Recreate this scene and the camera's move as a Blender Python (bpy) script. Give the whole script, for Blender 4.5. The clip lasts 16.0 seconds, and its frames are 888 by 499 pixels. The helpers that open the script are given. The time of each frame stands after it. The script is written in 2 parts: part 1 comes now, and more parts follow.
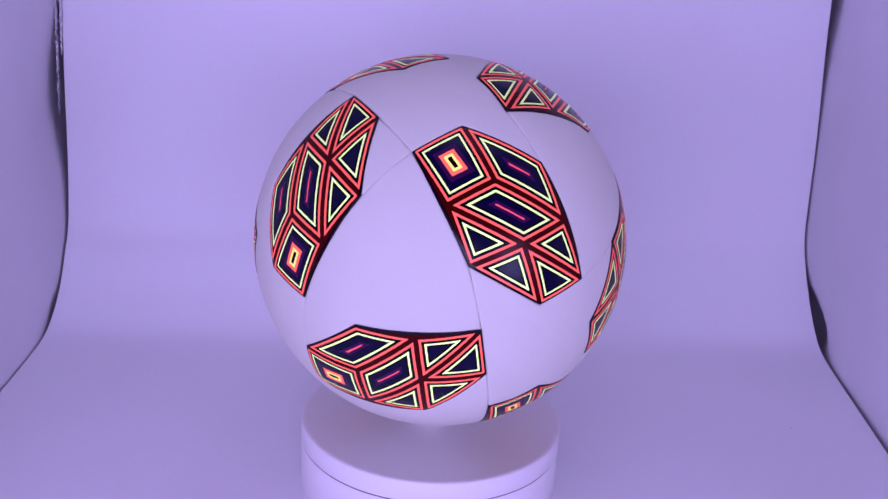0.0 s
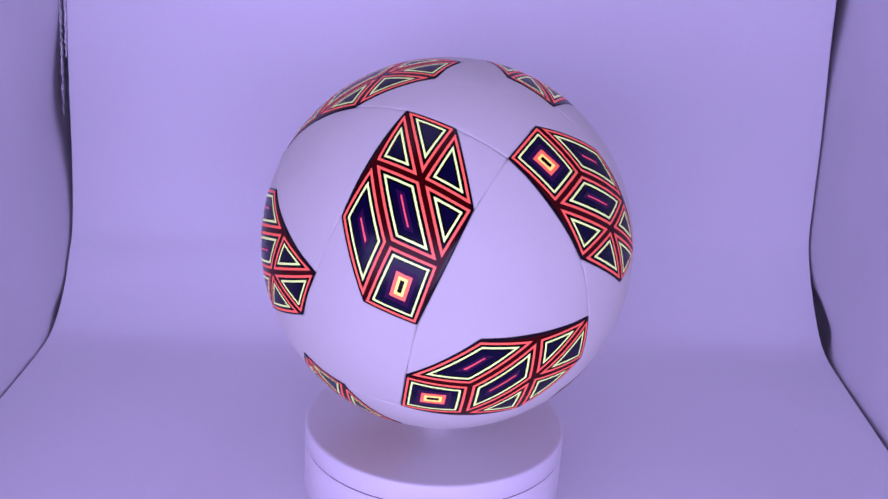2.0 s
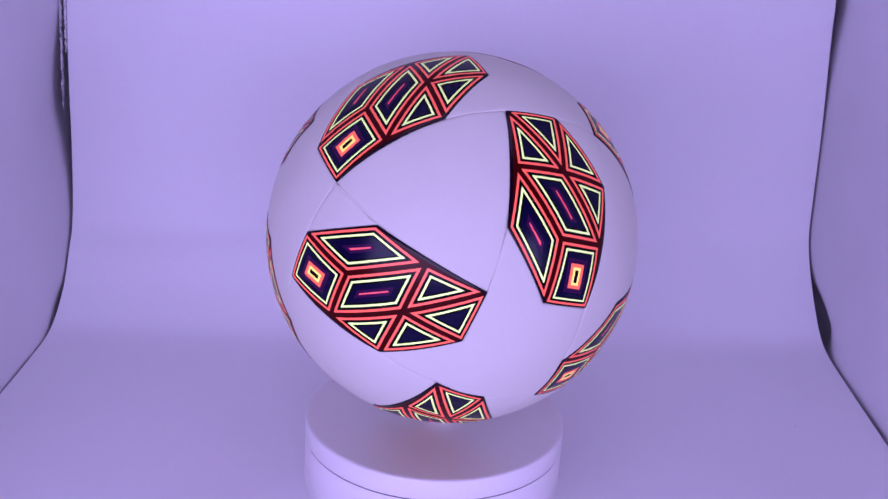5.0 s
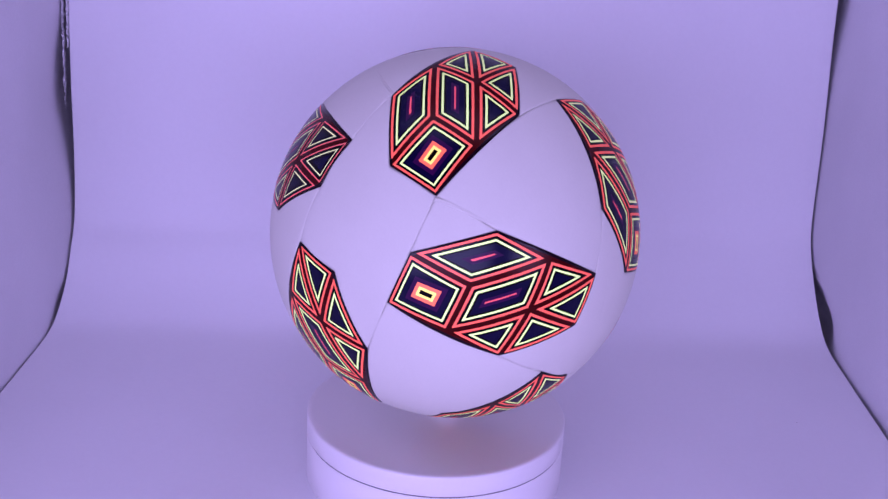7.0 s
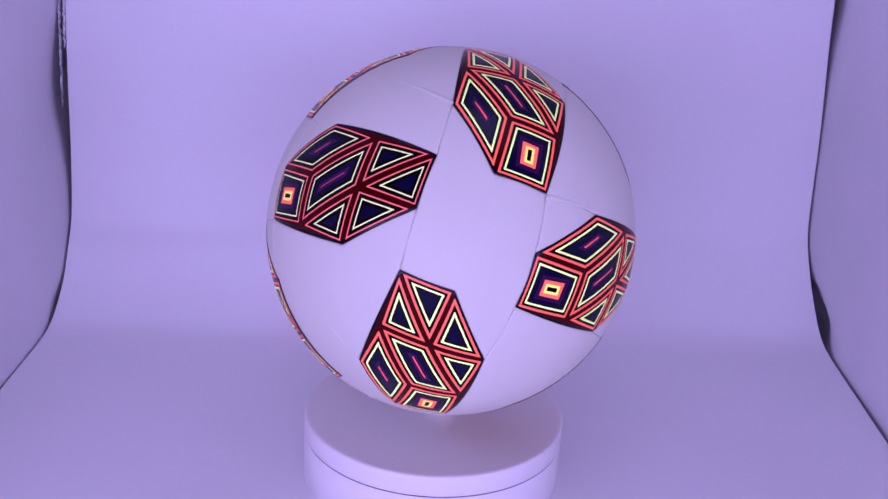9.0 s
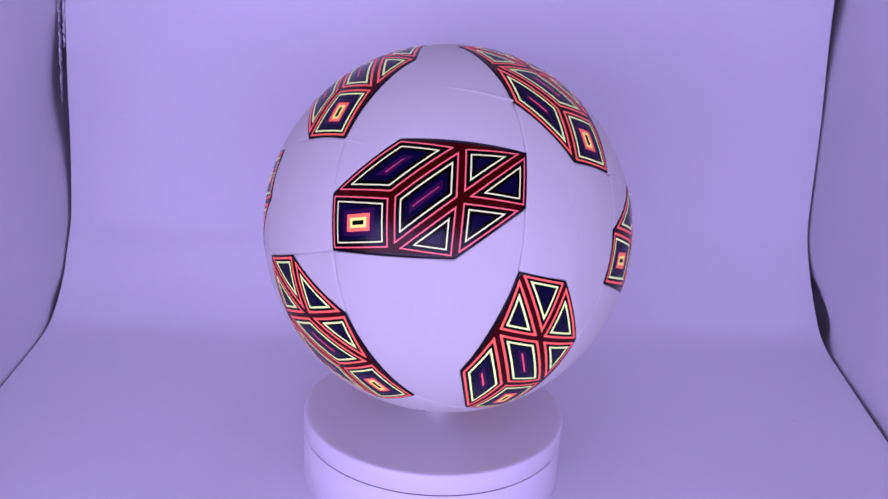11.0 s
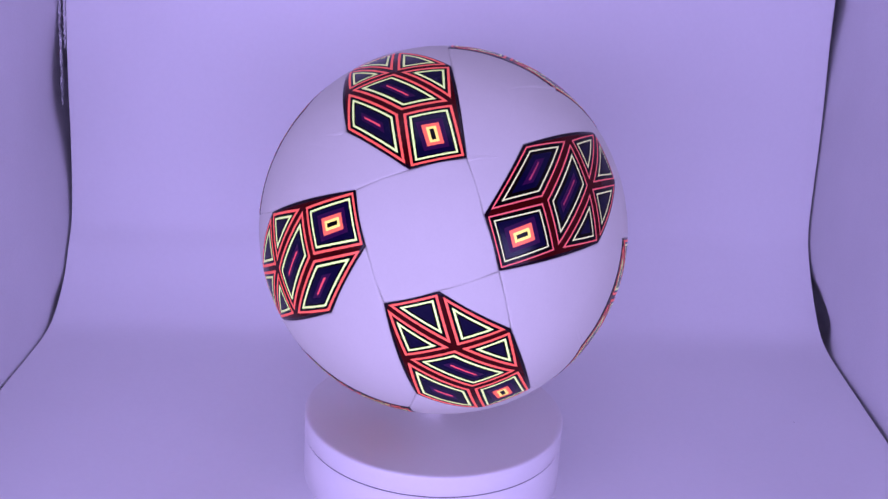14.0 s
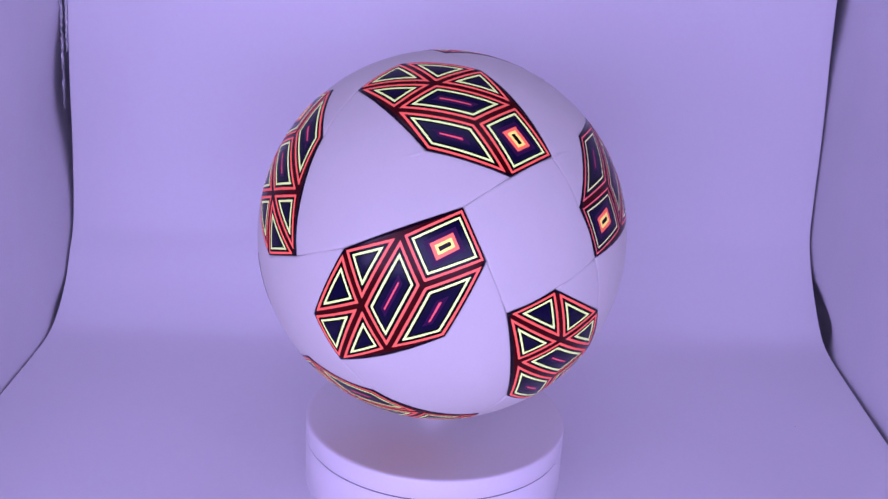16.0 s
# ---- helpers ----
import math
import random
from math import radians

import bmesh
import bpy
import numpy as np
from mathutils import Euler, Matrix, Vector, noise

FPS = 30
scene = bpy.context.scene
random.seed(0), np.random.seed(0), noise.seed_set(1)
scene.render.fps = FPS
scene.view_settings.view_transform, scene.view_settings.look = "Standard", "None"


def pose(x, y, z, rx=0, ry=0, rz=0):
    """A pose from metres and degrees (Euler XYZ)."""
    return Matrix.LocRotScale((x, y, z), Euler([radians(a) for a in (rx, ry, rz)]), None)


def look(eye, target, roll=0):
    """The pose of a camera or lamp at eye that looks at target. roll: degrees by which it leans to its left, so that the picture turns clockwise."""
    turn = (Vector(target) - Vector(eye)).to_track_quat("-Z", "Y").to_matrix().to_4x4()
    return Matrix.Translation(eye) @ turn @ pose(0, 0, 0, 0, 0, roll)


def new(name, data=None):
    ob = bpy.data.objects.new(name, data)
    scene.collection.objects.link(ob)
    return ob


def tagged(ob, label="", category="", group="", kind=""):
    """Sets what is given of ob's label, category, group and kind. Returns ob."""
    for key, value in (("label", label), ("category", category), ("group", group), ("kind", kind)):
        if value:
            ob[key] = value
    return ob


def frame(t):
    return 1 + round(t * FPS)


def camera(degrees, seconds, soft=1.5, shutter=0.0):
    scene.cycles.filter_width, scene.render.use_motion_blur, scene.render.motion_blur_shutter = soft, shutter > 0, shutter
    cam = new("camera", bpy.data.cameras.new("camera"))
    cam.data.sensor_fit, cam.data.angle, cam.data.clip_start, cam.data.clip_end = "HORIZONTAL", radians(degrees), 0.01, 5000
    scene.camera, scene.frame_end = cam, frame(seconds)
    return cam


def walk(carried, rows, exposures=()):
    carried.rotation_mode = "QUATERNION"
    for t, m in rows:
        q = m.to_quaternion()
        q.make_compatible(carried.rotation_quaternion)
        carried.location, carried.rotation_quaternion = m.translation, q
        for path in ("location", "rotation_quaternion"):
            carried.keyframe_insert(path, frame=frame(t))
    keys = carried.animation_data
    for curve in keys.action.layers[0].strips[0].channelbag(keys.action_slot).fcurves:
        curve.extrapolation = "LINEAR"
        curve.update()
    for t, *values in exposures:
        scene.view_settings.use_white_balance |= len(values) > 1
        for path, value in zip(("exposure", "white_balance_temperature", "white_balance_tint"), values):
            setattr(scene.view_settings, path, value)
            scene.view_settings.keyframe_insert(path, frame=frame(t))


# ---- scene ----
EYE = Vector((0.0, -0.6608, 0.3960))
ROLL = 3.25
# seconds, turn to the right and tilt down in degrees: a camera held nearly still
AIM = [(0.0, 0.086, 19.819), (0.5, -0.058, 19.707), (1.0, -0.149, 19.756), (1.5, -0.131, 19.774), (2.0, -0.12, 19.695),
       (2.5, -0.023, 19.64), (3.0, -0.045, 19.657), (3.5, 0.026, 19.748), (4.0, -0.003, 19.792), (6.5, -0.206, 20.149),
       (7.0, -0.194, 20.124), (7.5, -0.069, 20.016), (8.0, 0.108, 20.001), (8.5, 0.08, 20.065), (9.0, -0.05, 20.135),
       (11.5, -0.027, 20.214), (12.0, -0.023, 20.225), (12.5, 0.002, 20.145), (13.0, 0.044, 20.123), (13.5, 0.007, 20.097),
       (14.0, -0.067, 20.128), (14.5, -0.074, 20.105), (15.0, -0.027, 20.134), (15.5, -0.02, 20.055), (16.0, -0.15, 19.95)]


def aim(turn, tilt):
    a, b = radians(turn), radians(tilt)
    way = Vector((math.sin(a) * math.cos(b), math.cos(a) * math.cos(b), -math.sin(b)))
    return look(EYE, EYE + way, ROLL)


cam = camera(42.00, 16.0, soft=1.5)
walk(cam, [(t, aim(a, b)) for t, a, b in AIM], exposures=[(0.0, 0.0), (16.0, 0.0)])

# ---- light: a violet lamp panel low before the open front of the light box, an added side fill for its left wall, a strip under its top ----
VIOLET = (0.500, 0.412, 1.0)
world = bpy.data.worlds.new("world")
scene.world = world
world.use_nodes = True
world.node_tree.nodes["Background"].inputs[0].default_value = (*VIOLET, 1)
world.node_tree.nodes["Background"].inputs[1].default_value = 0.12


def area(name, eye, target, sx, sy, watts, colour=VIOLET):
    data = bpy.data.lights.new(name, "AREA")
    data.shape, data.size, data.size_y, data.energy, data.color = "RECTANGLE", sx, sy, watts, colour
    ob = new(name, data)
    ob.matrix_world = look(eye, target)
    return ob


area("front_lamp", (-0.25, -1.02, 0.27), (-0.08, -0.2, 0.03), 1.35, 0.42, 15.2)
area("side_fill", (0.80, -0.90, 0.28), (-0.05, -0.1, 0.03), 0.35, 0.40, 4.3)
area("ceiling_lamp", (0.0, -0.10, 0.64), (0, -0.10, 0.0), 0.45, 0.16, 0.38, (0.60, 0.51, 1.0))


# ---- materials ----
def material(name, base, rough=0.5, metal=0.0, spec=0.5, grain=0.0, scale=400.0, bump=0.0, depth=0.0002, blotch=0.0, bscale=6.0, glow=0.0, swell=0.0):
    m = bpy.data.materials.new(name)
    m.use_nodes = True
    nt = m.node_tree
    b = nt.nodes["Principled BSDF"]
    b.inputs["Roughness"].default_value = rough
    b.inputs["Metallic"].default_value = metal
    b.inputs["Specular IOR Level"].default_value = spec
    b.inputs["Base Color"].default_value = (*base, 1)
    co = nt.nodes.new("ShaderNodeTexCoord")

    def tex(sc, detail):
        n = nt.nodes.new("ShaderNodeTexNoise")
        n.inputs["Scale"].default_value, n.inputs["Detail"].default_value = sc, detail
        nt.links.new(co.outputs["Object"], n.inputs["Vector"])
        return n
    fine, broad = tex(scale, 3.0), tex(bscale, 4.0)
    if grain or blotch:
        mixed = None
        for node, amount in ((fine, grain), (broad, blotch)):
            r = nt.nodes.new("ShaderNodeMapRange")
            r.inputs["From Min"].default_value, r.inputs["From Max"].default_value = 0.25, 0.75
            r.inputs["To Min"].default_value, r.inputs["To Max"].default_value = 1 - amount, 1.0
            nt.links.new(node.outputs["Fac"], r.inputs["Value"])
            if mixed is None:
                mixed = r.outputs[0]
            else:
                k = nt.nodes.new("ShaderNodeMath")
                k.operation = "MULTIPLY"
                nt.links.new(mixed, k.inputs[0])
                nt.links.new(r.outputs[0], k.inputs[1])
                mixed = k.outputs[0]
        v = nt.nodes.new("ShaderNodeVectorMath")
        v.operation = "SCALE"
        v.inputs[0].default_value = base
        nt.links.new(mixed, v.inputs["Scale"])
        nt.links.new(v.outputs[0], b.inputs["Base Color"])
        r = nt.nodes.new("ShaderNodeMapRange")
        r.inputs["To Min"].default_value, r.inputs["To Max"].default_value = max(0.02, rough - 0.08), min(1, rough + 0.08)
        nt.links.new(broad.outputs["Fac"], r.inputs["Value"])
        nt.links.new(r.outputs[0], b.inputs["Roughness"])
    if bump:
        bp = nt.nodes.new("ShaderNodeBump")
        bp.inputs["Strength"].default_value, bp.inputs["Distance"].default_value = bump, depth
        nt.links.new(fine.outputs["Fac"], bp.inputs["Height"])
        if swell:  # slow unevenness of the surface, in metres
            bq = nt.nodes.new("ShaderNodeBump")
            bq.inputs["Distance"].default_value = swell
            nt.links.new(broad.outputs["Fac"], bq.inputs["Height"])
            nt.links.new(bq.outputs[0], bp.inputs["Normal"])
        nt.links.new(bp.outputs[0], b.inputs["Normal"])
    if glow:  # day-glow ink: its glow is put into the colour as an extra diffuse layer
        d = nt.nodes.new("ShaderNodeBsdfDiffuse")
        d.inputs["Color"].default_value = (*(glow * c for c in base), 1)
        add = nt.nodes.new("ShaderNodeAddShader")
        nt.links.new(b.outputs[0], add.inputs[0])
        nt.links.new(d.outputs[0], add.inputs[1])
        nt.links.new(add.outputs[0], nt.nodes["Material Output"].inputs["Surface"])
    return m


BALL_WHITE = material("ball_white", (0.690, 0.672, 0.585), 0.65, spec=0.12, grain=0.03, scale=900, bump=0.25, depth=0.0001, blotch=0.04, bscale=26, swell=0.0009)
CORE = material("ball_core", (0.62, 0.59, 0.52), 0.8)
SHEET = material("sheet_white", (0.85, 0.84, 0.84), 0.55, spec=0.35, grain=0.02, scale=300, bump=0.05, blotch=0.05, bscale=5)
PLASTIC = material("white_plastic", (0.80, 0.77, 0.75), 0.33, grain=0.02, scale=500, blotch=0.02, bscale=3)
CLOTH = material("grey_cloth", (0.74, 0.72, 0.75), 0.7, grain=0.06, scale=700, bump=0.2, blotch=0.10, bscale=9)
DARK = material("dark_edge", (0.05, 0.04, 0.05), 0.6, grain=0.2, scale=300)
FOIL = material("silver_tape", (0.80, 0.79, 0.82), 0.28, metal=0.35, grain=0.3, scale=160, bump=1.0, depth=0.001)
ROOM = material("room_paint", (0.25, 0.24, 0.26), 0.8, blotch=0.1, bscale=2)
INK = {
    "plum": material("ink_plum", (0.008, 0.0012, 0.006), 0.2, spec=0.2, grain=0.1, scale=900, bump=0.15, depth=0.0001),
    "maroon": material("ink_maroon", (0.055, 0.0008, 0.0016), 0.24, spec=0.11, grain=0.1, scale=900, bump=0.15, depth=0.0001),
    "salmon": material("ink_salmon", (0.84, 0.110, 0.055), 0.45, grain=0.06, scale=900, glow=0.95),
    "black": material("ink_black", (0.003, 0.0012, 0.0015), 0.22, spec=0.12, grain=0.1, scale=900, bump=0.15, depth=0.0001),
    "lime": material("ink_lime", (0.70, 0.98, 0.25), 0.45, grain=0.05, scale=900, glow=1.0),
    "navy": material("ink_navy", (0.004, 0.0024, 0.028), 0.2, spec=0.15, grain=0.1, scale=900, bump=0.15, depth=0.0001),
    "purple": material("ink_purple", (0.04, 0.003, 0.05), 0.3, spec=0.12, grain=0.1, scale=900),
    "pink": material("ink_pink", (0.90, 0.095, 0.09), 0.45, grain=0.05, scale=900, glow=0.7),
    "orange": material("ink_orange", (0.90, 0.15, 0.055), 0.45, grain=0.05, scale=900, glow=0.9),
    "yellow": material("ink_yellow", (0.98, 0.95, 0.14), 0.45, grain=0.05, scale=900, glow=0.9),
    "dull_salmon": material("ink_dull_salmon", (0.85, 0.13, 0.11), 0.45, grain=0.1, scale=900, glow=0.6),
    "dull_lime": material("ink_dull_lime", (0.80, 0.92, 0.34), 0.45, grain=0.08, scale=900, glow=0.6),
    "dull_pink": material("ink_dull_pink", (0.50, 0.05, 0.10), 0.45, grain=0.1, scale=900, glow=0.2),
}


# ---- mesh helpers ----
def mesh(name, verts, faces, mats, index=None, smooth=True):
    me = bpy.data.meshes.new(name)
    me.from_pydata([tuple(v) for v in verts], [], faces)
    for m in mats:
        me.materials.append(m)
    if index:
        me.polygons.foreach_set("material_index", index)
    me.polygons.foreach_set("use_smooth", [smooth] * len(me.polygons))
    me.update()
    return me


def put(name, me, parent=None, m=None, label=""):
    ob = new(name, me)
    if parent:
        ob.parent = parent
    if m is not None:
        ob.matrix_basis = m
    if label:
        tagged(ob, label)
    return ob


def lathe(profile, n=96):
    """Rings of (radius, height), bottom to top, turned round z; radius 0 closes the end."""
    verts, faces, rings = [], [], []
    for r, z in profile:
        if r == 0:
            rings.append([len(verts)])
            verts.append((0, 0, z))
        else:
            rings.append(list(range(len(verts), len(verts) + n)))
            verts += [(r * math.cos(2 * math.pi * k / n), r * math.sin(2 * math.pi * k / n), z) for k in range(n)]
    for a, b in zip(rings, rings[1:]):
        for k in range(n):
            q = (k + 1) % n
            if len(a) == 1:
                faces.append((a[0], b[q], b[k]))
            elif len(b) == 1:
                faces.append((a[k], a[q], b[0]))
            else:
                faces.append((a[k], a[q], b[q], b[k]))
    return verts, faces


def slab(x0, y0, z0, x1, y1, z1, bevel=0.0):
    bm = bmesh.new()
    bmesh.ops.create_cube(bm, size=1.0)
    for v in bm.verts:
        v.co = Vector(((x0 + x1) / 2 + v.co.x * (x1 - x0), (y0 + y1) / 2 + v.co.y * (y1 - y0), (z0 + z1) / 2 + v.co.z * (z1 - z0)))
    if bevel:
        bmesh.ops.bevel(bm, geom=bm.edges[:], offset=bevel, segments=2, affect="EDGES")
    return bm


def of(name, bm, mat):
    me = bpy.data.meshes.new(name)
    bm.to_mesh(me)
    bm.free()
    me.materials.append(mat)
    return me


# ---- the room and the light box ----
def structure(name, me, label, category):
    return tagged(new(name, me), label, category, kind="structure")


structure("floor", of("floor", slab(-2.0, -2.6, -0.06, 2.0, 1.4, -0.03), ROOM), "plain grey table and floor beneath the light box", "floor")
structure("wall_south", of("wall_south", slab(-2.0, -2.7, -0.03, 2.0, -2.6, 2.4), ROOM), "plain dim wall of the room behind the camera", "wall")
structure("wall_north", of("wall_north", slab(-2.0, 1.4, -0.03, 2.0, 1.5, 2.4), ROOM), "plain dim wall of the room behind the box", "wall")
structure("wall_west", of("wall_west", slab(-2.1, -2.7, -0.03, -2.0, 1.5, 2.4), ROOM), "plain dim side wall of the room", "wall")
structure("wall_east", of("wall_east", slab(2.0, -2.7, -0.03, 2.1, 1.5, 2.4), ROOM), "plain dim side wall of the room", "wall")
structure("ceiling", of("ceiling", slab(-2.1, -2.7, 2.4, 2.1, 1.5, 2.5), ROOM), "plain dim ceiling of the room", "ceiling")


def bulge(z, at, wide):
    return math.exp(-((z - at) / wide) ** 2)


def side_panel_mesh(name, x, out, hollow):
    """A cloth side of the box, 6 mm thick: a slow wave, and hollows shaped to fit the camera's view."""
    ny, nz = 44, 60
    verts, faces = [], []
    for s in (0, 1):
        for j in range(nz + 1):
            for i in range(ny + 1):
                y, z = -0.18 + 0.64 * i / ny, -0.03 + 0.69 * j / nz
                w = out * hollow(y, z) + 0.0004 * math.sin(y * 9 + 2.0 * z)
                verts.append((x + out * (0.006 * s) + w, y, z))
    n = (ny + 1) * (nz + 1)
    for j in range(nz):
        for i in range(ny):
            a = j * (ny + 1) + i
            q = (a, a + 1, a + ny + 2, a + ny + 1)
            faces += [q[::-1], tuple(k + n for k in q)] if out > 0 else [q, tuple(k + n for k in q[::-1])]
    return mesh(name, verts, faces, [CLOTH])


box = tagged(new("light_box"), "grey cloth photo light box open at its front", "light box", kind="structure")
put("side_panel", side_panel_mesh("side_panel", -0.3142, -1, lambda y, z: 0.0045 * bulge(z, 0.19, 0.09) + 0.0085 * bulge(z, 0.180, 0.050) * bulge(y, 0.285, 0.05) + 0.004 * bulge(z, 0.010, 0.014) * bulge(y, 0.215, 0.03)), box)
put("side_panel", side_panel_mesh("side_panel", 0.3242, 1, lambda y, z: 0.005 * bulge(z, 0.27, 0.06) + 0.027 * bulge(z, 0.004, 0.021) * bulge(y, 0.305, 0.052) + 0.007 * bulge(z, 0.30, 0.045) * bulge(y, 0.38, 0.035) + 0.003 * bulge(z, -0.012, 0.02) * bulge(y, 0.10, 0.11)), box)
put("back_panel", of("back_panel", slab(-0.34, 0.462, -0.03, 0.35, 0.468, 0.66), CLOTH), box)
put("top_panel", of("top_panel", slab(-0.34, -0.18, 0.662, 0.35, 0.468, 0.668), CLOTH), box)
put("base_panel", of("base_panel", slab(-0.30, -0.60, -0.028, 0.31, 0.17, -0.0013), CLOTH), box)

# the sweep: flat in front, bent up at the back; its two side edges as (depth, height)
LEFT_EDGE = [(-0.6, 0.0), (-0.2, 0.0), (0.0823, 0), (0.1296, 0.0004), (0.1605, 0.001), (0.185, 0.0049),
             (0.208, 0.019), (0.2234, 0.0339), (0.2356, 0.0544), (0.2491, 0.0736), (0.2566, 0.1408), (0.2571, 0.1761),
             (0.2603, 0.2179), (0.2641, 0.2546), (0.2761, 0.4), (0.2841, 0.62)]
RIGHT_EDGE = [(-0.6, 0.0), (-0.2, 0.0), (0.0651, 0), (0.1838, 0.0006), (0.2191, 0.0016), (0.2442, 0.0067),
              (0.2703, 0.0223), (0.2931, 0.0403), (0.3156, 0.0636), (0.3228, 0.0857), (0.3284, 0.136), (0.3341, 0.1765),
              (0.3465, 0.2314), (0.3529, 0.2781), (0.3669, 0.42), (0.3729, 0.62)]


def spline(points, n):
    """A smooth curve through the points, n steps each."""
    out = []
    for i in range(len(points) - 1):
        p = [Vector((*points[min(max(i + k, 0), len(points) - 1)], 0)) for k in (-1, 0, 1, 2)]
        for s in range(n):
            t = s / n
            a, b = (p[2] - p[0]) / 2, (p[3] - p[1]) / 2
            if i == 1 or i == 0:
                a, b = p[2] - p[1], p[2] - p[1]
            h = (2 * t ** 3 - 3 * t ** 2 + 1) * p[1] + (t ** 3 - 2 * t ** 2 + t) * a + (3 * t ** 2 - 2 * t ** 3) * p[2] + (t ** 3 - t ** 2) * b
            out.append((h.x, h.y))
    return out + [points[-1]]


def eased(curve, passes=10):
    """The curve with its small kinks smoothed out, its ends held."""
    c = np.array(curve)
    for _ in range(passes):
        c[1:-1] = 0.25 * c[:-2] + 0.5 * c[1:-1] + 0.25 * c[2:]
    return [tuple(p) for p in c.tolist()]


def sweep_mesh():
    left, right, nx, thick = eased(spline(LEFT_EDGE, 6)), eased(spline(RIGHT_EDGE, 6)), 40, 0.0012
    rows = len(left)
    grid = np.zeros((rows, nx + 1, 3))
    for j in range(rows):
        for i in range(nx + 1):
            s = i / nx
            (ya, za), (yb, zb) = left[j], right[j]
            grid[j, i] = (-0.3122 + 0.6344 * s, ya + (yb - ya) * s, za + (zb - za) * s)
    du, dv = np.gradient(grid, axis=1), np.gradient(grid, axis=0)
    nrm = np.cross(du, dv)
    nrm /= np.linalg.norm(nrm, axis=2, keepdims=True)
    for j in range(rows):  # the sheet is not quite flat
        for i in range(1, nx):
            x, y, z = grid[j, i]
            grid[j, i] += nrm[j, i] * 0.0016 * math.sin(math.pi * i / nx) * (noise.noise(Vector((x * 9, y * 4, z * 5))) + 1)
    low = grid - nrm * thick
    verts = np.concatenate([grid.reshape(-1, 3), low.reshape(-1, 3)])
    n, w, faces, index = rows * (nx + 1), nx + 1, [], []
    for j in range(rows - 1):
        for i in range(nx):
            a = j * w + i
            faces += [(a, a + 1, a + w + 1, a + w), (n + a, n + a + w, n + a + w + 1, n + a + 1)]
            index += [0, 0]
    # the cut edges have corners of their own, so that they stay crisp
    verts = verts.tolist()
    for i, turned in ((0, False), (nx, True)):
        first = len(verts)
        for j in range(rows):
            verts += [grid[j, i].tolist(), low[j, i].tolist()]
        for j in range(rows - 1):
            a = first + 2 * j
            q = (a, a + 2, a + 3, a + 1)
            faces.append(q[::-1] if turned else q)
            index.append(0)
    return mesh("backdrop_sweep", verts, faces, [SHEET], index)


structure("backdrop_sweep", sweep_mesh(), "white plastic sheet bent up into a seamless backdrop", "backdrop")


# ---- turntable ----
TOP = 0.0445
turntable = tagged(new("turntable"), "round white plastic turntable with a thin seam below its rim", "turntable")
v, f = lathe([(0.0, 0.0), (0.0815, 0.0), (0.0823, 0.001), (0.0823, 0.0303), (0.0822, 0.0306), (0.079, 0.0306), (0.0, 0.0306)])
put("base", mesh("base", v, f, [PLASTIC]), turntable)
v, f = lathe([(0.0, 0.0314), (0.0821, 0.0314), (0.0823, 0.0317), (0.0823, 0.0434), (0.0820, 0.0441), (0.0812, 0.0445), (0.079, 0.0445), (0.04, 0.0445), (0.0, 0.0445)])
turntable.location = (-0.0012, 0, 0)
cap = put("turning_top", mesh("turning_top", v, f, [PLASTIC]), turntable)
# nearly flush ring in the seam; its dark colour stands for the gap's shade
v, f = lathe([(0.0, 0.0305), (0.0818, 0.0305), (0.0818, 0.0316), (0.0, 0.0316)])
put("gap_shade_ring", mesh("gap_shade_ring", v, f, [DARK]), turntable)

# ---- ball ----
R = 0.1106
CENTRE = Vector((0.0, 0.0, 0.165))
OFFSET = (-0.00164, -0.00332)
# one printed patch on a plane that touches the ball, in ball radii; the other half is its half-turn
P0, P1, P2, PI, PK = (-0.5191, -0.3096), (-0.5213, 0.0108), (-0.1594, 0.295), (-0.1641, 0.0001), (-0.1547, -0.2697)
P3, P4, P5, PJ, PL = [(-a, -b) for a, b in (P0, P1, P2, PI, PK)]
PATCH_TURNS = [
    (-0.7736, -0.3663, -0.3748, 0.3564), (0.8308, 0.2699, -0.4494, 0.1872), (-0.3211, -0.5394, 0.4405, 0.6418),
    (-0.5593, 0.3019, -0.631, 0.4448), (0.0867, 0.0709, 0.5151, 0.8497), (-0.2884, 0.8212, 0.1614, 0.4652),
    (0.816, 0.0088, -0.2605, -0.516), (-0.3931, 0.3578, 0.7536, 0.3866), (-0.5439, -0.8303, 0.1073, 0.0571),
    (-0.3236, 0.2526, -0.0755, 0.9087), (-0.271, -0.3181, 0.9049, 0.0804), (0.3054, 0.5666, 0.7643, 0.0388)]

DULL = 4  # the panel whose print is paler than the rest


def on_ball(p, height):
    return Vector((p[0], p[1], 1.0)).normalized() * (R + height)


def inset(poly, d):
    """A convex polygon (counter-clockwise) moved inwards by d; None where it is used up."""
    n, lines = len(poly), []
    for k in range(n):
        a, b = Vector(poly[k]), Vector(poly[(k + 1) % n])
        t = (b - a).normalized()
        lines.append((a + Vector((-t.y, t.x)) * d, t))
    out = []
    for k in range(n):
        (a, s), (b, t) = lines[k - 1], lines[k]
        det = s.x * t.y - s.y * t.x
        u = ((b.x - a.x) * t.y - (b.y - a.y) * t.x) / det
        out.append(a + s * u)
    for k in range(n):
        if (out[(k + 1) % n] - out[k]).dot(lines[k][1]) <= 0:
            return None
    return out


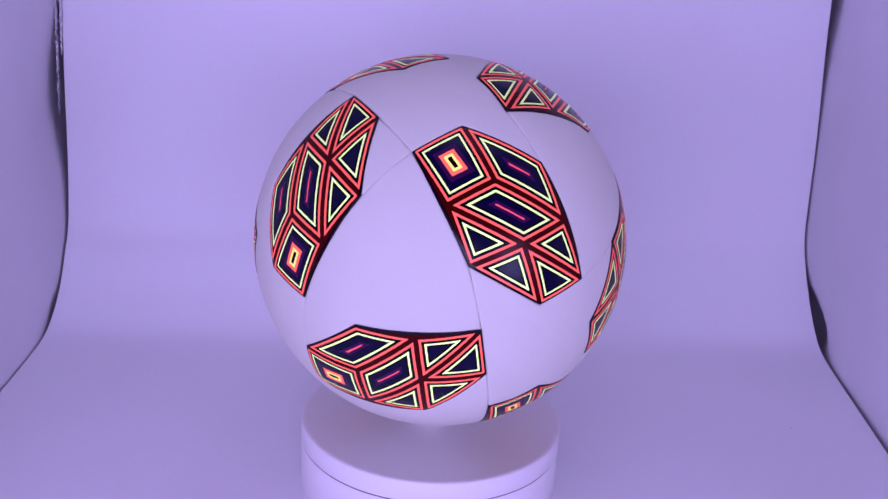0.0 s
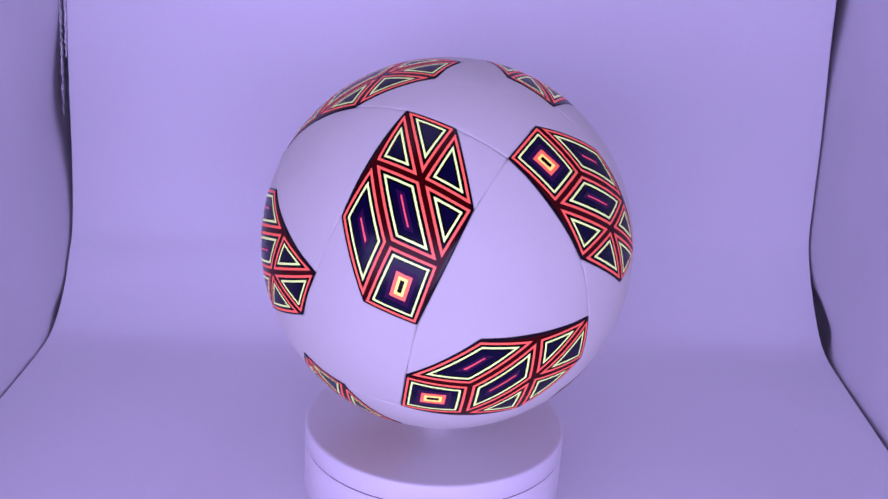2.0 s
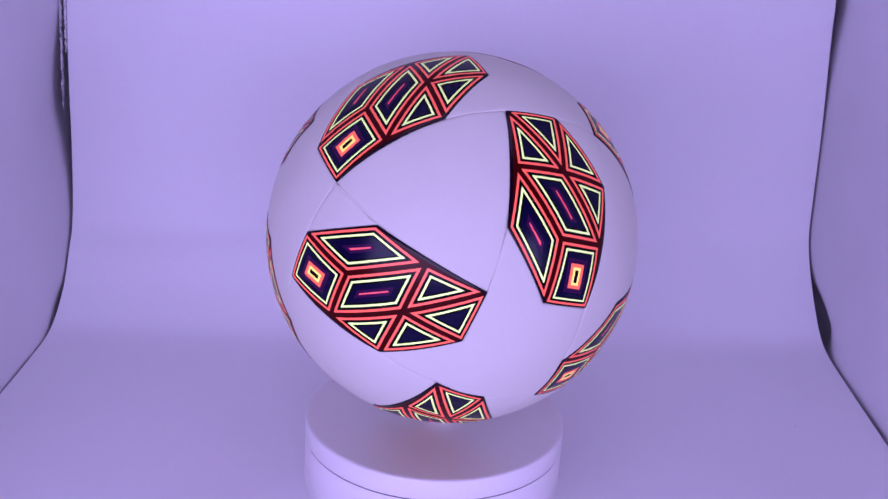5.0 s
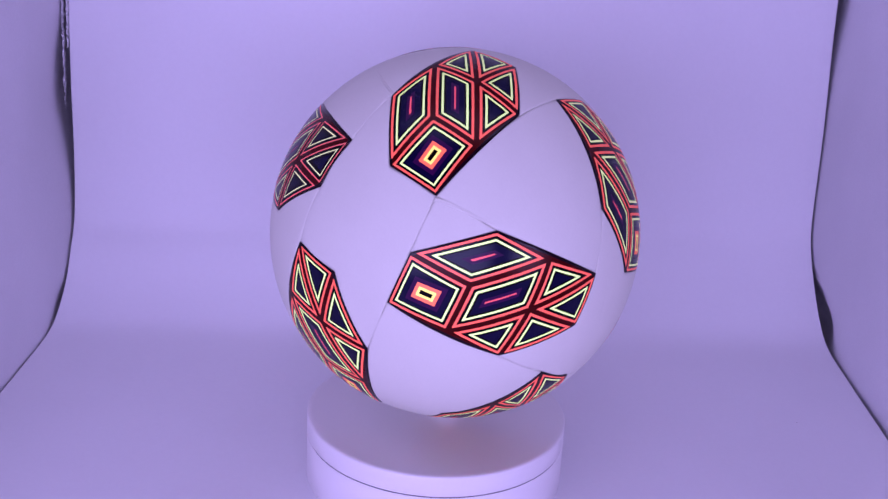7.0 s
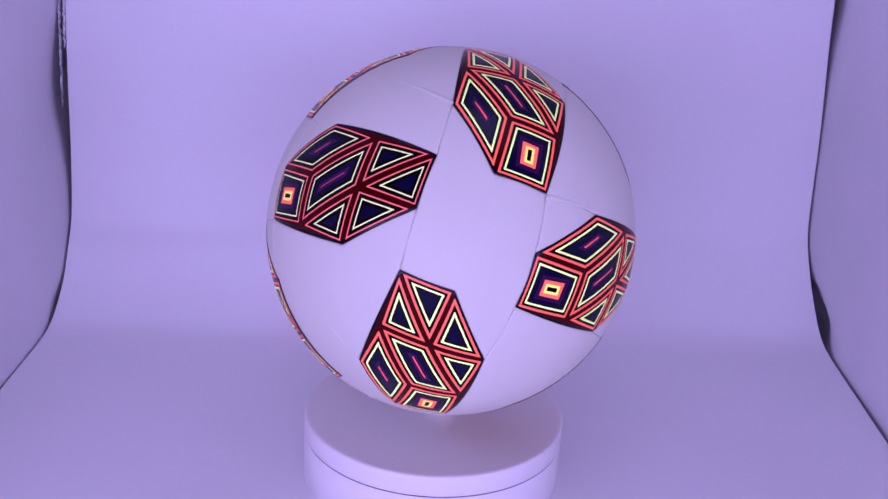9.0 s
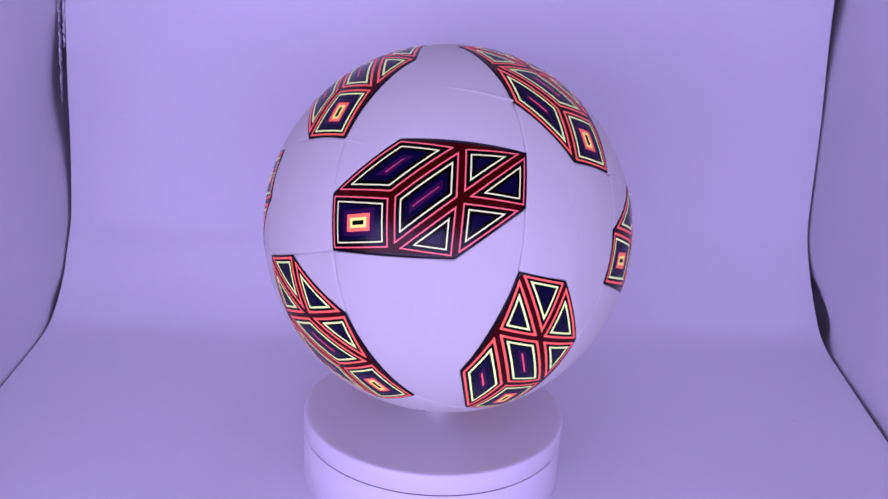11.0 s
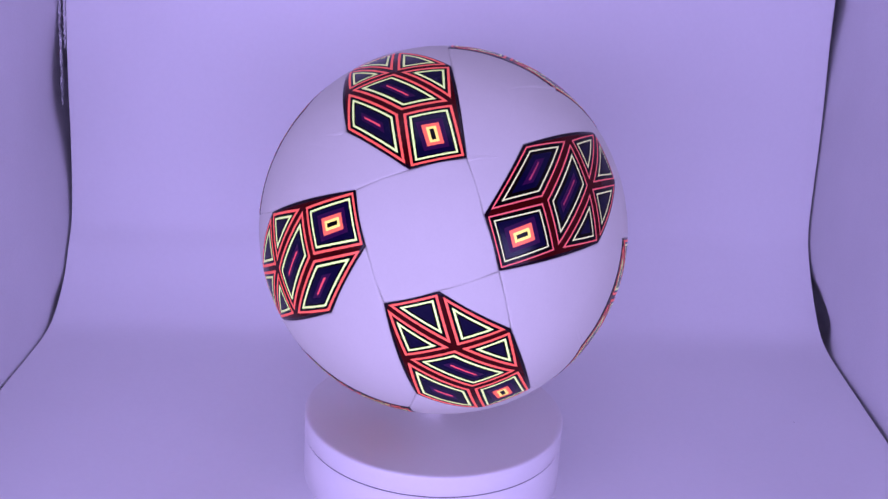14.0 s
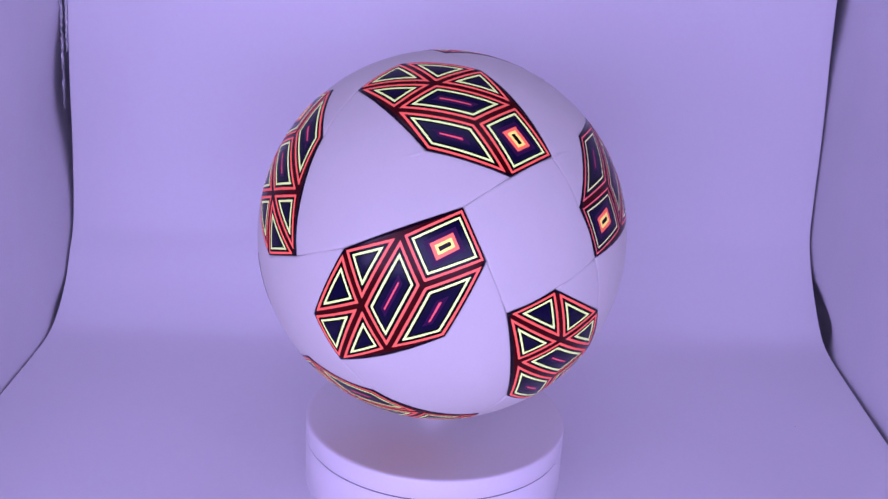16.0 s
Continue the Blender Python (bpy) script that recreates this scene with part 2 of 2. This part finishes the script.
def depth_of(poly):
    lo, hi = 0.0, 1.0
    for _ in range(30):
        m = (lo + hi) / 2
        lo, hi = (m, hi) if inset(poly, m) else (lo, m)
    return lo


def steps(poly, m):
    n = len(poly)
    return [Vector(poly[k]).lerp(Vector(poly[(k + 1) % n]), s / m) for k in range(n) for s in range(m)]


def ccw(poly):
    area2 = sum(a[0] * b[1] - a[1] * b[0] for a, b in zip(poly, poly[1:] + poly[:1]))
    return poly if area2 > 0 else poly[::-1]


def motif_mesh(name, poly, bands, height=0.00022):
    """bands: (ink, inset in metres at which it starts, or minus its share of the whole shape), outside to inside; the last fills the middle."""
    poly, m = ccw(list(poly)), 10
    verts, faces, index, inks = [], [], [], []
    heart = sum((Vector(p) for p in poly), Vector((0, 0))) / len(poly)
    marks = []
    for _, d in bands:
        shape = d(poly) if callable(d) else inset(poly, d / R) if d > 0 else [heart.lerp(Vector(p), -d) for p in poly]
        marks.append(steps(shape, m))
    last = marks[-1]
    mid = sum(last, Vector((0, 0))) / len(last)
    marks.append([mid.lerp(p, 0.02) for p in last])
    rings, names = [marks[0]], []
    for k in range(len(bands)):  # wide bands follow the curve of the ball in several steps
        wide = max((a - b).length for a, b in zip(marks[k], marks[k + 1])) * R
        cuts = max(1, int(wide / 0.0025))
        for c in range(cuts):
            rings.append([a.lerp(b, (c + 1) / cuts) for a, b in zip(marks[k], marks[k + 1])])
            names.append(bands[k][0])
    n = len(last)
    for r in rings:
        verts += [on_ball(p, height) for p in r]
    for k in range(len(rings) - 1):
        if names[k] not in inks:
            inks.append(names[k])
        for i in range(n):
            q = (i + 1) % n
            faces.append((k * n + i, k * n + q, k * n + n + q, k * n + n + i))
            index.append(inks.index(names[k]))
    faces.append(tuple(range((len(rings) - 1) * n, len(rings) * n)))
    index.append(inks.index(names[-1]))
    return mesh(name, verts, faces, [INK[k] for k in inks], index)


GAP = 0.0015


def oblong(long, wide):
    """An upright oblong in the middle of the square motif: halves of its two sides as shares of the square's."""
    def shape(poly):
        heart = sum((Vector(p) for p in poly), Vector((0, 0))) / 4
        u, v = (Vector(PK) - Vector(P0)) * long, (Vector(P1) - Vector(P0)) * wide
        return [heart + u * (1 if p in (PK, PI) else -1) + v * (1 if p in (P1, PI) else -1) for p in poly]
    return shape


def bands_for(kind, poly, dull=False):
    """The bands of one motif; the dull print has thinner, paler lines between wider dark ones."""
    mm = 0.001
    d = depth_of(ccw(list(poly))) * R
    if dull:
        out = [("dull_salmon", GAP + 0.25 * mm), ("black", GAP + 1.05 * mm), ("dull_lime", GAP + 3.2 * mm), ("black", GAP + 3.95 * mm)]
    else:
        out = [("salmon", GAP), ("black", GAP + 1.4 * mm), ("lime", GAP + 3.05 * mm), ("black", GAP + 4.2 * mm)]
    core = GAP + (5.9 if dull else 5.3) * mm
    if kind == "triangle":
        return out + [("navy", min(core, d - 0.6 * mm))]
    if kind == "rhombus":
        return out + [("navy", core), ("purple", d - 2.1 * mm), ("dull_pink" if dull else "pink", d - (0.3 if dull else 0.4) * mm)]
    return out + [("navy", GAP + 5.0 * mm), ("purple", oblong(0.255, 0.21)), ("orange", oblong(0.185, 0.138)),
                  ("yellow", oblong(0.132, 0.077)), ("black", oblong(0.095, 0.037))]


def panel_mesh():
    poly = ccw([P0, P1, P2, P3, P4, P5])
    rings = [(0.0, -0.0006), (0.0002, 0.00005), (0.0006, 0.00014), (0.0021, 0.00014)]
    verts, faces, index = [], [], []
    loops = [[on_ball(p, h) for p in steps(inset(poly, d / R) if d else poly, 16)] for d, h in rings]
    inner = steps(inset(poly, 0.0021 / R), 16)
    for s in (0.8, 0.6, 0.4, 0.2, 0.02):
        loops.append([on_ball(p * s, 0.00014) for p in inner])
    n = len(inner)
    for k, lp in enumerate(loops):
        verts += lp
        if k:
            for i in range(n):
                q = (i + 1) % n
                faces.append((k * n - n + i, k * n - n + q, k * n + q, k * n + i))
                index.append(0 if k < 4 else 1)
    faces.append(tuple(range((len(loops) - 1) * n, len(loops) * n)))
    index.append(1)
    return mesh("printed_panel", verts, faces, [INK["plum"], INK["maroon"]], index)


MOTIFS = [("square_motif", "square", (P0, P1, PI, PK)), ("rhombus_motif", "rhombus", (P1, P2, PL, PI)), ("rhombus_motif", "rhombus", (PI, PL, PJ, PK)),
          ("triangle_motif", "triangle", (PK, PJ, P5)), ("triangle_motif", "triangle", (P5, PJ, P4)),
          ("triangle_motif", "triangle", (P4, PJ, P3)), ("triangle_motif", "triangle", (P3, PJ, PL))]


def white_panel_mesh(corners, groove=0.00055):
    """A smooth piece of the ball's cover between corners (unit vectors, counter-clockwise from outside), its rim rolled in, deepest at the corners."""
    n0 = len(corners)
    rim = []
    for k in range(n0):
        a, b = corners[k], corners[(k + 1) % n0]
        m = max(3, int(a.angle(b) / 0.03))
        rim += [a.slerp(b, s / m) for s in range(m)]
    mid = sum(rim, Vector()).normalized()
    n, loops = len(rim), []
    pinch = []
    for p in rim:
        near = min(p.angle(c) for c in corners) * R
        pinch.append(max(0.12, 0.35 + 0.5 * noise.noise(p * 3.1)) + 1.5 * math.exp(-(near / 0.008) ** 2))
    for d, h in ((0.00007, 1.0), (0.0003, 0.55), (0.0006, 0.22), (0.0011, 0.06), (0.0022, 0.0)):
        loops.append([p.slerp(mid, min(0.5, d * (0.7 + 0.4 * w) / R / max(p.angle(mid), 1e-4))) * (R - groove * h * w) for p, w in zip(rim, pinch)])
    base = [p.normalized() for p in loops[-1]]
    for s in (0.12, 0.25, 0.4, 0.55, 0.7, 0.85, 0.99):
        loops.append([p.slerp(mid, s) * R for p in base])
    verts, faces = [], []
    for k, lp in enumerate(loops):
        verts += lp
        if k:
            for i in range(n):
                q = (i + 1) % n
                faces.append((k * n - n + i, k * n - n + q, k * n + q, k * n + i))
    faces.append(tuple(range((len(loops) - 1) * n, len(loops) * n)))
    return mesh("white_panel", verts, faces, [BALL_WHITE])


def crease_mesh(a, b, width=0.0006, height=0.0008):
    """A low fold of the cover that fades out from a towards b (unit vectors)."""
    m, verts, faces = 14, [], []
    side = a.cross(b).normalized()
    for k in range(m + 1):
        t = k / m
        p = a.slerp(b, t)
        w = (1 - t) ** 0.7 * min(1, 0.4 + 5 * t)
        sway = side * 0.0005 * math.sin(5 * t)
        for c, h in ((-2.6, -0.0003), (-1.0, 1.0), (-0.6, 0.9), (0.0, 0.02), (0.6, 0.9), (1.0, 1.0), (2.6, -0.0003)):
            verts.append(p * (R + (height * h * w if h > 0 else h)) + sway + side * width * c * (0.3 + 0.7 * w))
    for k in range(m):
        for c in range(6):
            q = 7 * k + c
            faces.append((q, q + 7, q + 8, q + 1))
    return mesh("crease", verts, faces, [BALL_WHITE])


# from, towards, and height in metres
CREASES = [((0.587, 0.513, 0.626), (0.470, 0.608, 0.639), 0.0008), ((-0.228, 0.492, 0.840), (0.134, 0.448, 0.884), 0.0008),
           ((-0.744, 0.478, 0.466), (-0.900, 0.235, 0.370), 0.0008), ((0.736, -0.111, 0.668), (0.748, -0.218, 0.627), 0.0006),
           ((0.051, 0.930, -0.363), (0.234, 0.959, -0.158), 0.0003)]


def valve_mesh(way):
    """A small sunken valve: a dark hole in a low rubber lip."""
    v, f = lathe([(0.0, 0.0002), (0.0007, 0.0002), (0.0008, 0.0004), (0.0011, 0.0005), (0.0014, 0.0002), (0.0015, -0.0003)], 24)
    turn = Vector((0, 0, 1)).rotation_difference(way)
    return mesh("valve", [way * R + turn @ Vector(p) for p in v], f, [DARK, BALL_WHITE], [0 if k < 72 else 1 for k in range(len(f))])


def build_ball():
    ball = tagged(new("football"), "white football with fluorescent patterned panels spinning on a turntable", "ball")
    v, f = lathe([(math.sin(a) * (R - 0.0014) if 0 < k < 24 else 0, -math.cos(a) * (R - 0.0014)) for k, a in ((k, math.pi * k / 24) for k in range(25))], 48)
    put("core", mesh("core", v, f, [CORE]), ball)
    shared = panel_mesh()
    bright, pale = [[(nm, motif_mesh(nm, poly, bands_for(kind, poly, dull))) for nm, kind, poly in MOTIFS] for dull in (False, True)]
    marks = []
    from mathutils import Quaternion
    for k, q in enumerate(PATCH_TURNS):
        turn = Quaternion(q).normalized()
        panel = put("printed_panel", shared, ball, turn.to_matrix().to_4x4(),
                    "dark panel with thin, dull red and lime outlines" if k == DULL else "dark panel printed with red and lime outlined shapes")
        for nm, me in pale if k == DULL else bright:
            put(nm, me, panel)
        marks.append([turn @ on_ball(p, 0).normalized() for p in (P0, P1, P2, P3, P4, P5)] + [turn @ Vector((0, 0, 1))])
    # the cover between the printed panels: four-sided, three-sided and small corner pieces. At each meeting of two printed
    # panels a seam runs to the neighbour's near corner, to its far corner, or to both
    halves = [(m[0], m[1], m[2], (k, 0)) for k, m in enumerate(marks)] + [(m[3], m[4], m[5], (k, 3)) for k, m in enumerate(marks)]
    both, far, near = {(0, 0), (6, 0), (4, 0)}, {(2, 0)}, {(5, 3), (7, 3)}

    def following(end):
        return min(halves, key=lambda h: (h[0] - end).length)

    def seam(h):
        owner = following(h[2])[3]
        return "both" if owner in both else "far" if owner in far or owner[1] == 3 and owner not in near else "near"
    used = []
    for h in halves:
        loop, cur = [], h
        for _ in range(4):
            loop.append(cur)
            cur = following(cur[2])
        key = sum((q[0] + q[1] for q in loop), Vector()).normalized()
        if not any(key.dot(k) > 0.95 for k in used):
            used.append(key)
            put("square_panel", white_panel_mesh([c for q in loop for c in (q[:3] if seam(q) == "far" else q[:2])]), ball)
        if seam(h) == "both":
            put("corner_piece", white_panel_mesh([h[1], h[2], following(h[2])[0]], 0.0006), ball)
    sides = [(m[2], m[3]) for m in marks] + [(m[5], m[0]) for m in marks]
    used = []
    for side in sides:
        loop, cur = [], side
        for _ in range(3):
            nxt = min(sides, key=lambda o: (o[0] - cur[1]).length)
            meet = min(halves, key=lambda h: (h[2] - nxt[0]).length)
            loop += [*cur, meet[1]] if seam(meet) == "near" else cur
            cur = nxt
        key = sum(loop, Vector()).normalized()
        if not any(key.dot(k) > 0.9 for k in used):
            used.append(key)
            put("triangle_panel", white_panel_mesh(loop), ball)
    for a, b, high in CREASES:
        put("crease", crease_mesh(Vector(a).normalized(), Vector(b).normalized(), height=high), ball, label="small fold of the cover at a panel corner")
    put("valve", valve_mesh(Vector((0.140, 0.565, -0.813)).normalized()), ball, label="small dark valve hole")
    return ball


ball = build_ball()

# a low open ring that carries the ball
v, f = lathe([(0.0050, 0.0), (0.0092, 0.0), (0.0096, 0.0004), (0.0093, 0.0040), (0.0090, 0.0094), (0.0086, 0.0101), (0.0075, 0.0100), (0.0053, 0.0098), (0.0050, 0.0)], 64)
ring = tagged(new("support_ring", mesh("support_ring", v, f, [PLASTIC])), "low white plastic ring between turntable and ball", "ring")
ring.location = (0, 0, TOP)

# two strands of crinkled silver tape along the upper edge of the backdrop
def edge_tape(x0, x1, low, seed):
    rng, rows, bm, n = random.Random(seed), [], bmesh.new(), 230
    for k in range(n + 1):
        z = low + (0.61 - low) * k / n
        y = 0.2570 + 0.025 * (z - 0.185) / 0.42
        a, b, w = rng.uniform(-0.0003, 0.0003), rng.uniform(-0.0012, 0.0008), rng.uniform(0.55, 1.1) * min(1, 0.25 + k / 14)
        mid = (x0 + x1) / 2
        rows.append([bm.verts.new((mid + (x1 - x0) * (c - 0.5) * w + a, y + b + d + rng.uniform(-0.0007, 0.0007), z + rng.uniform(-0.0005, 0.0005)))
                     for c, d in ((0, 0.0012), (0.3, -0.0006), (0.7, -0.0006), (1, 0.0012), (0.5, 0.0018))])
    for p, q in zip(rows, rows[1:]):
        for c in range(5):
            bm.faces.new((p[c], p[(c + 1) % 5], q[(c + 1) % 5], q[c]))
    return tagged(new("edge_tape", of("edge_tape", bm, FOIL)), "crinkled silver tape strand along the upright edge of the backdrop", "tape", "tape strands")


edge_tape(-0.3144, -0.3120, 0.212, 4)
edge_tape(-0.3182, -0.3158, 0.165, 9)

# a dark crumb on the sheet
bm = bmesh.new()
bmesh.ops.create_icosphere(bm, subdivisions=2, radius=0.00055)
for p in bm.verts:
    p.co *= 1 + 0.3 * noise.noise(p.co * 2500)
    p.co.z *= 0.6
tagged(new("crumb", of("crumb", bm, DARK)), "tiny dark crumb lying on the white sheet", "crumb").location = (0.2615, 0.094, 0.0005)

# seconds and the turn of the turntable in degrees
SPIN = [(0.0, -0.0), (0.5, 8.36), (1.0, 16.55), (1.5, 24.66), (2.0, 32.93), (2.5, 41.18), (3.0, 49.3), (3.5, 57.36),
        (4.0, 65.42), (6.5, 107.09), (7.0, 115.8), (7.5, 124.94), (8.0, 134.23), (8.5, 143.44), (9.0, 152.4), (11.5, 194.61),
        (12.0, 202.92), (12.5, 211.2), (13.0, 219.44), (13.5, 227.69), (14.0, 235.9), (14.5, 244.13), (15.0, 252.65), (15.5, 261.43),
        (16.0, 270.39)]


def motions():
    def orbit(a, z):
        c, s = math.cos(radians(a)), math.sin(radians(a))
        return pose(OFFSET[0] * c - OFFSET[1] * s, OFFSET[0] * s + OFFSET[1] * c, z, 0, 0, a)
    walk(ball, [(t, orbit(a, CENTRE.z)) for t, a in SPIN])
    walk(ring, [(t, orbit(a, TOP)) for t, a in SPIN])
    walk(cap, [(t, pose(0, 0, 0, 0, 0, a)) for t, a in SPIN])


motions()
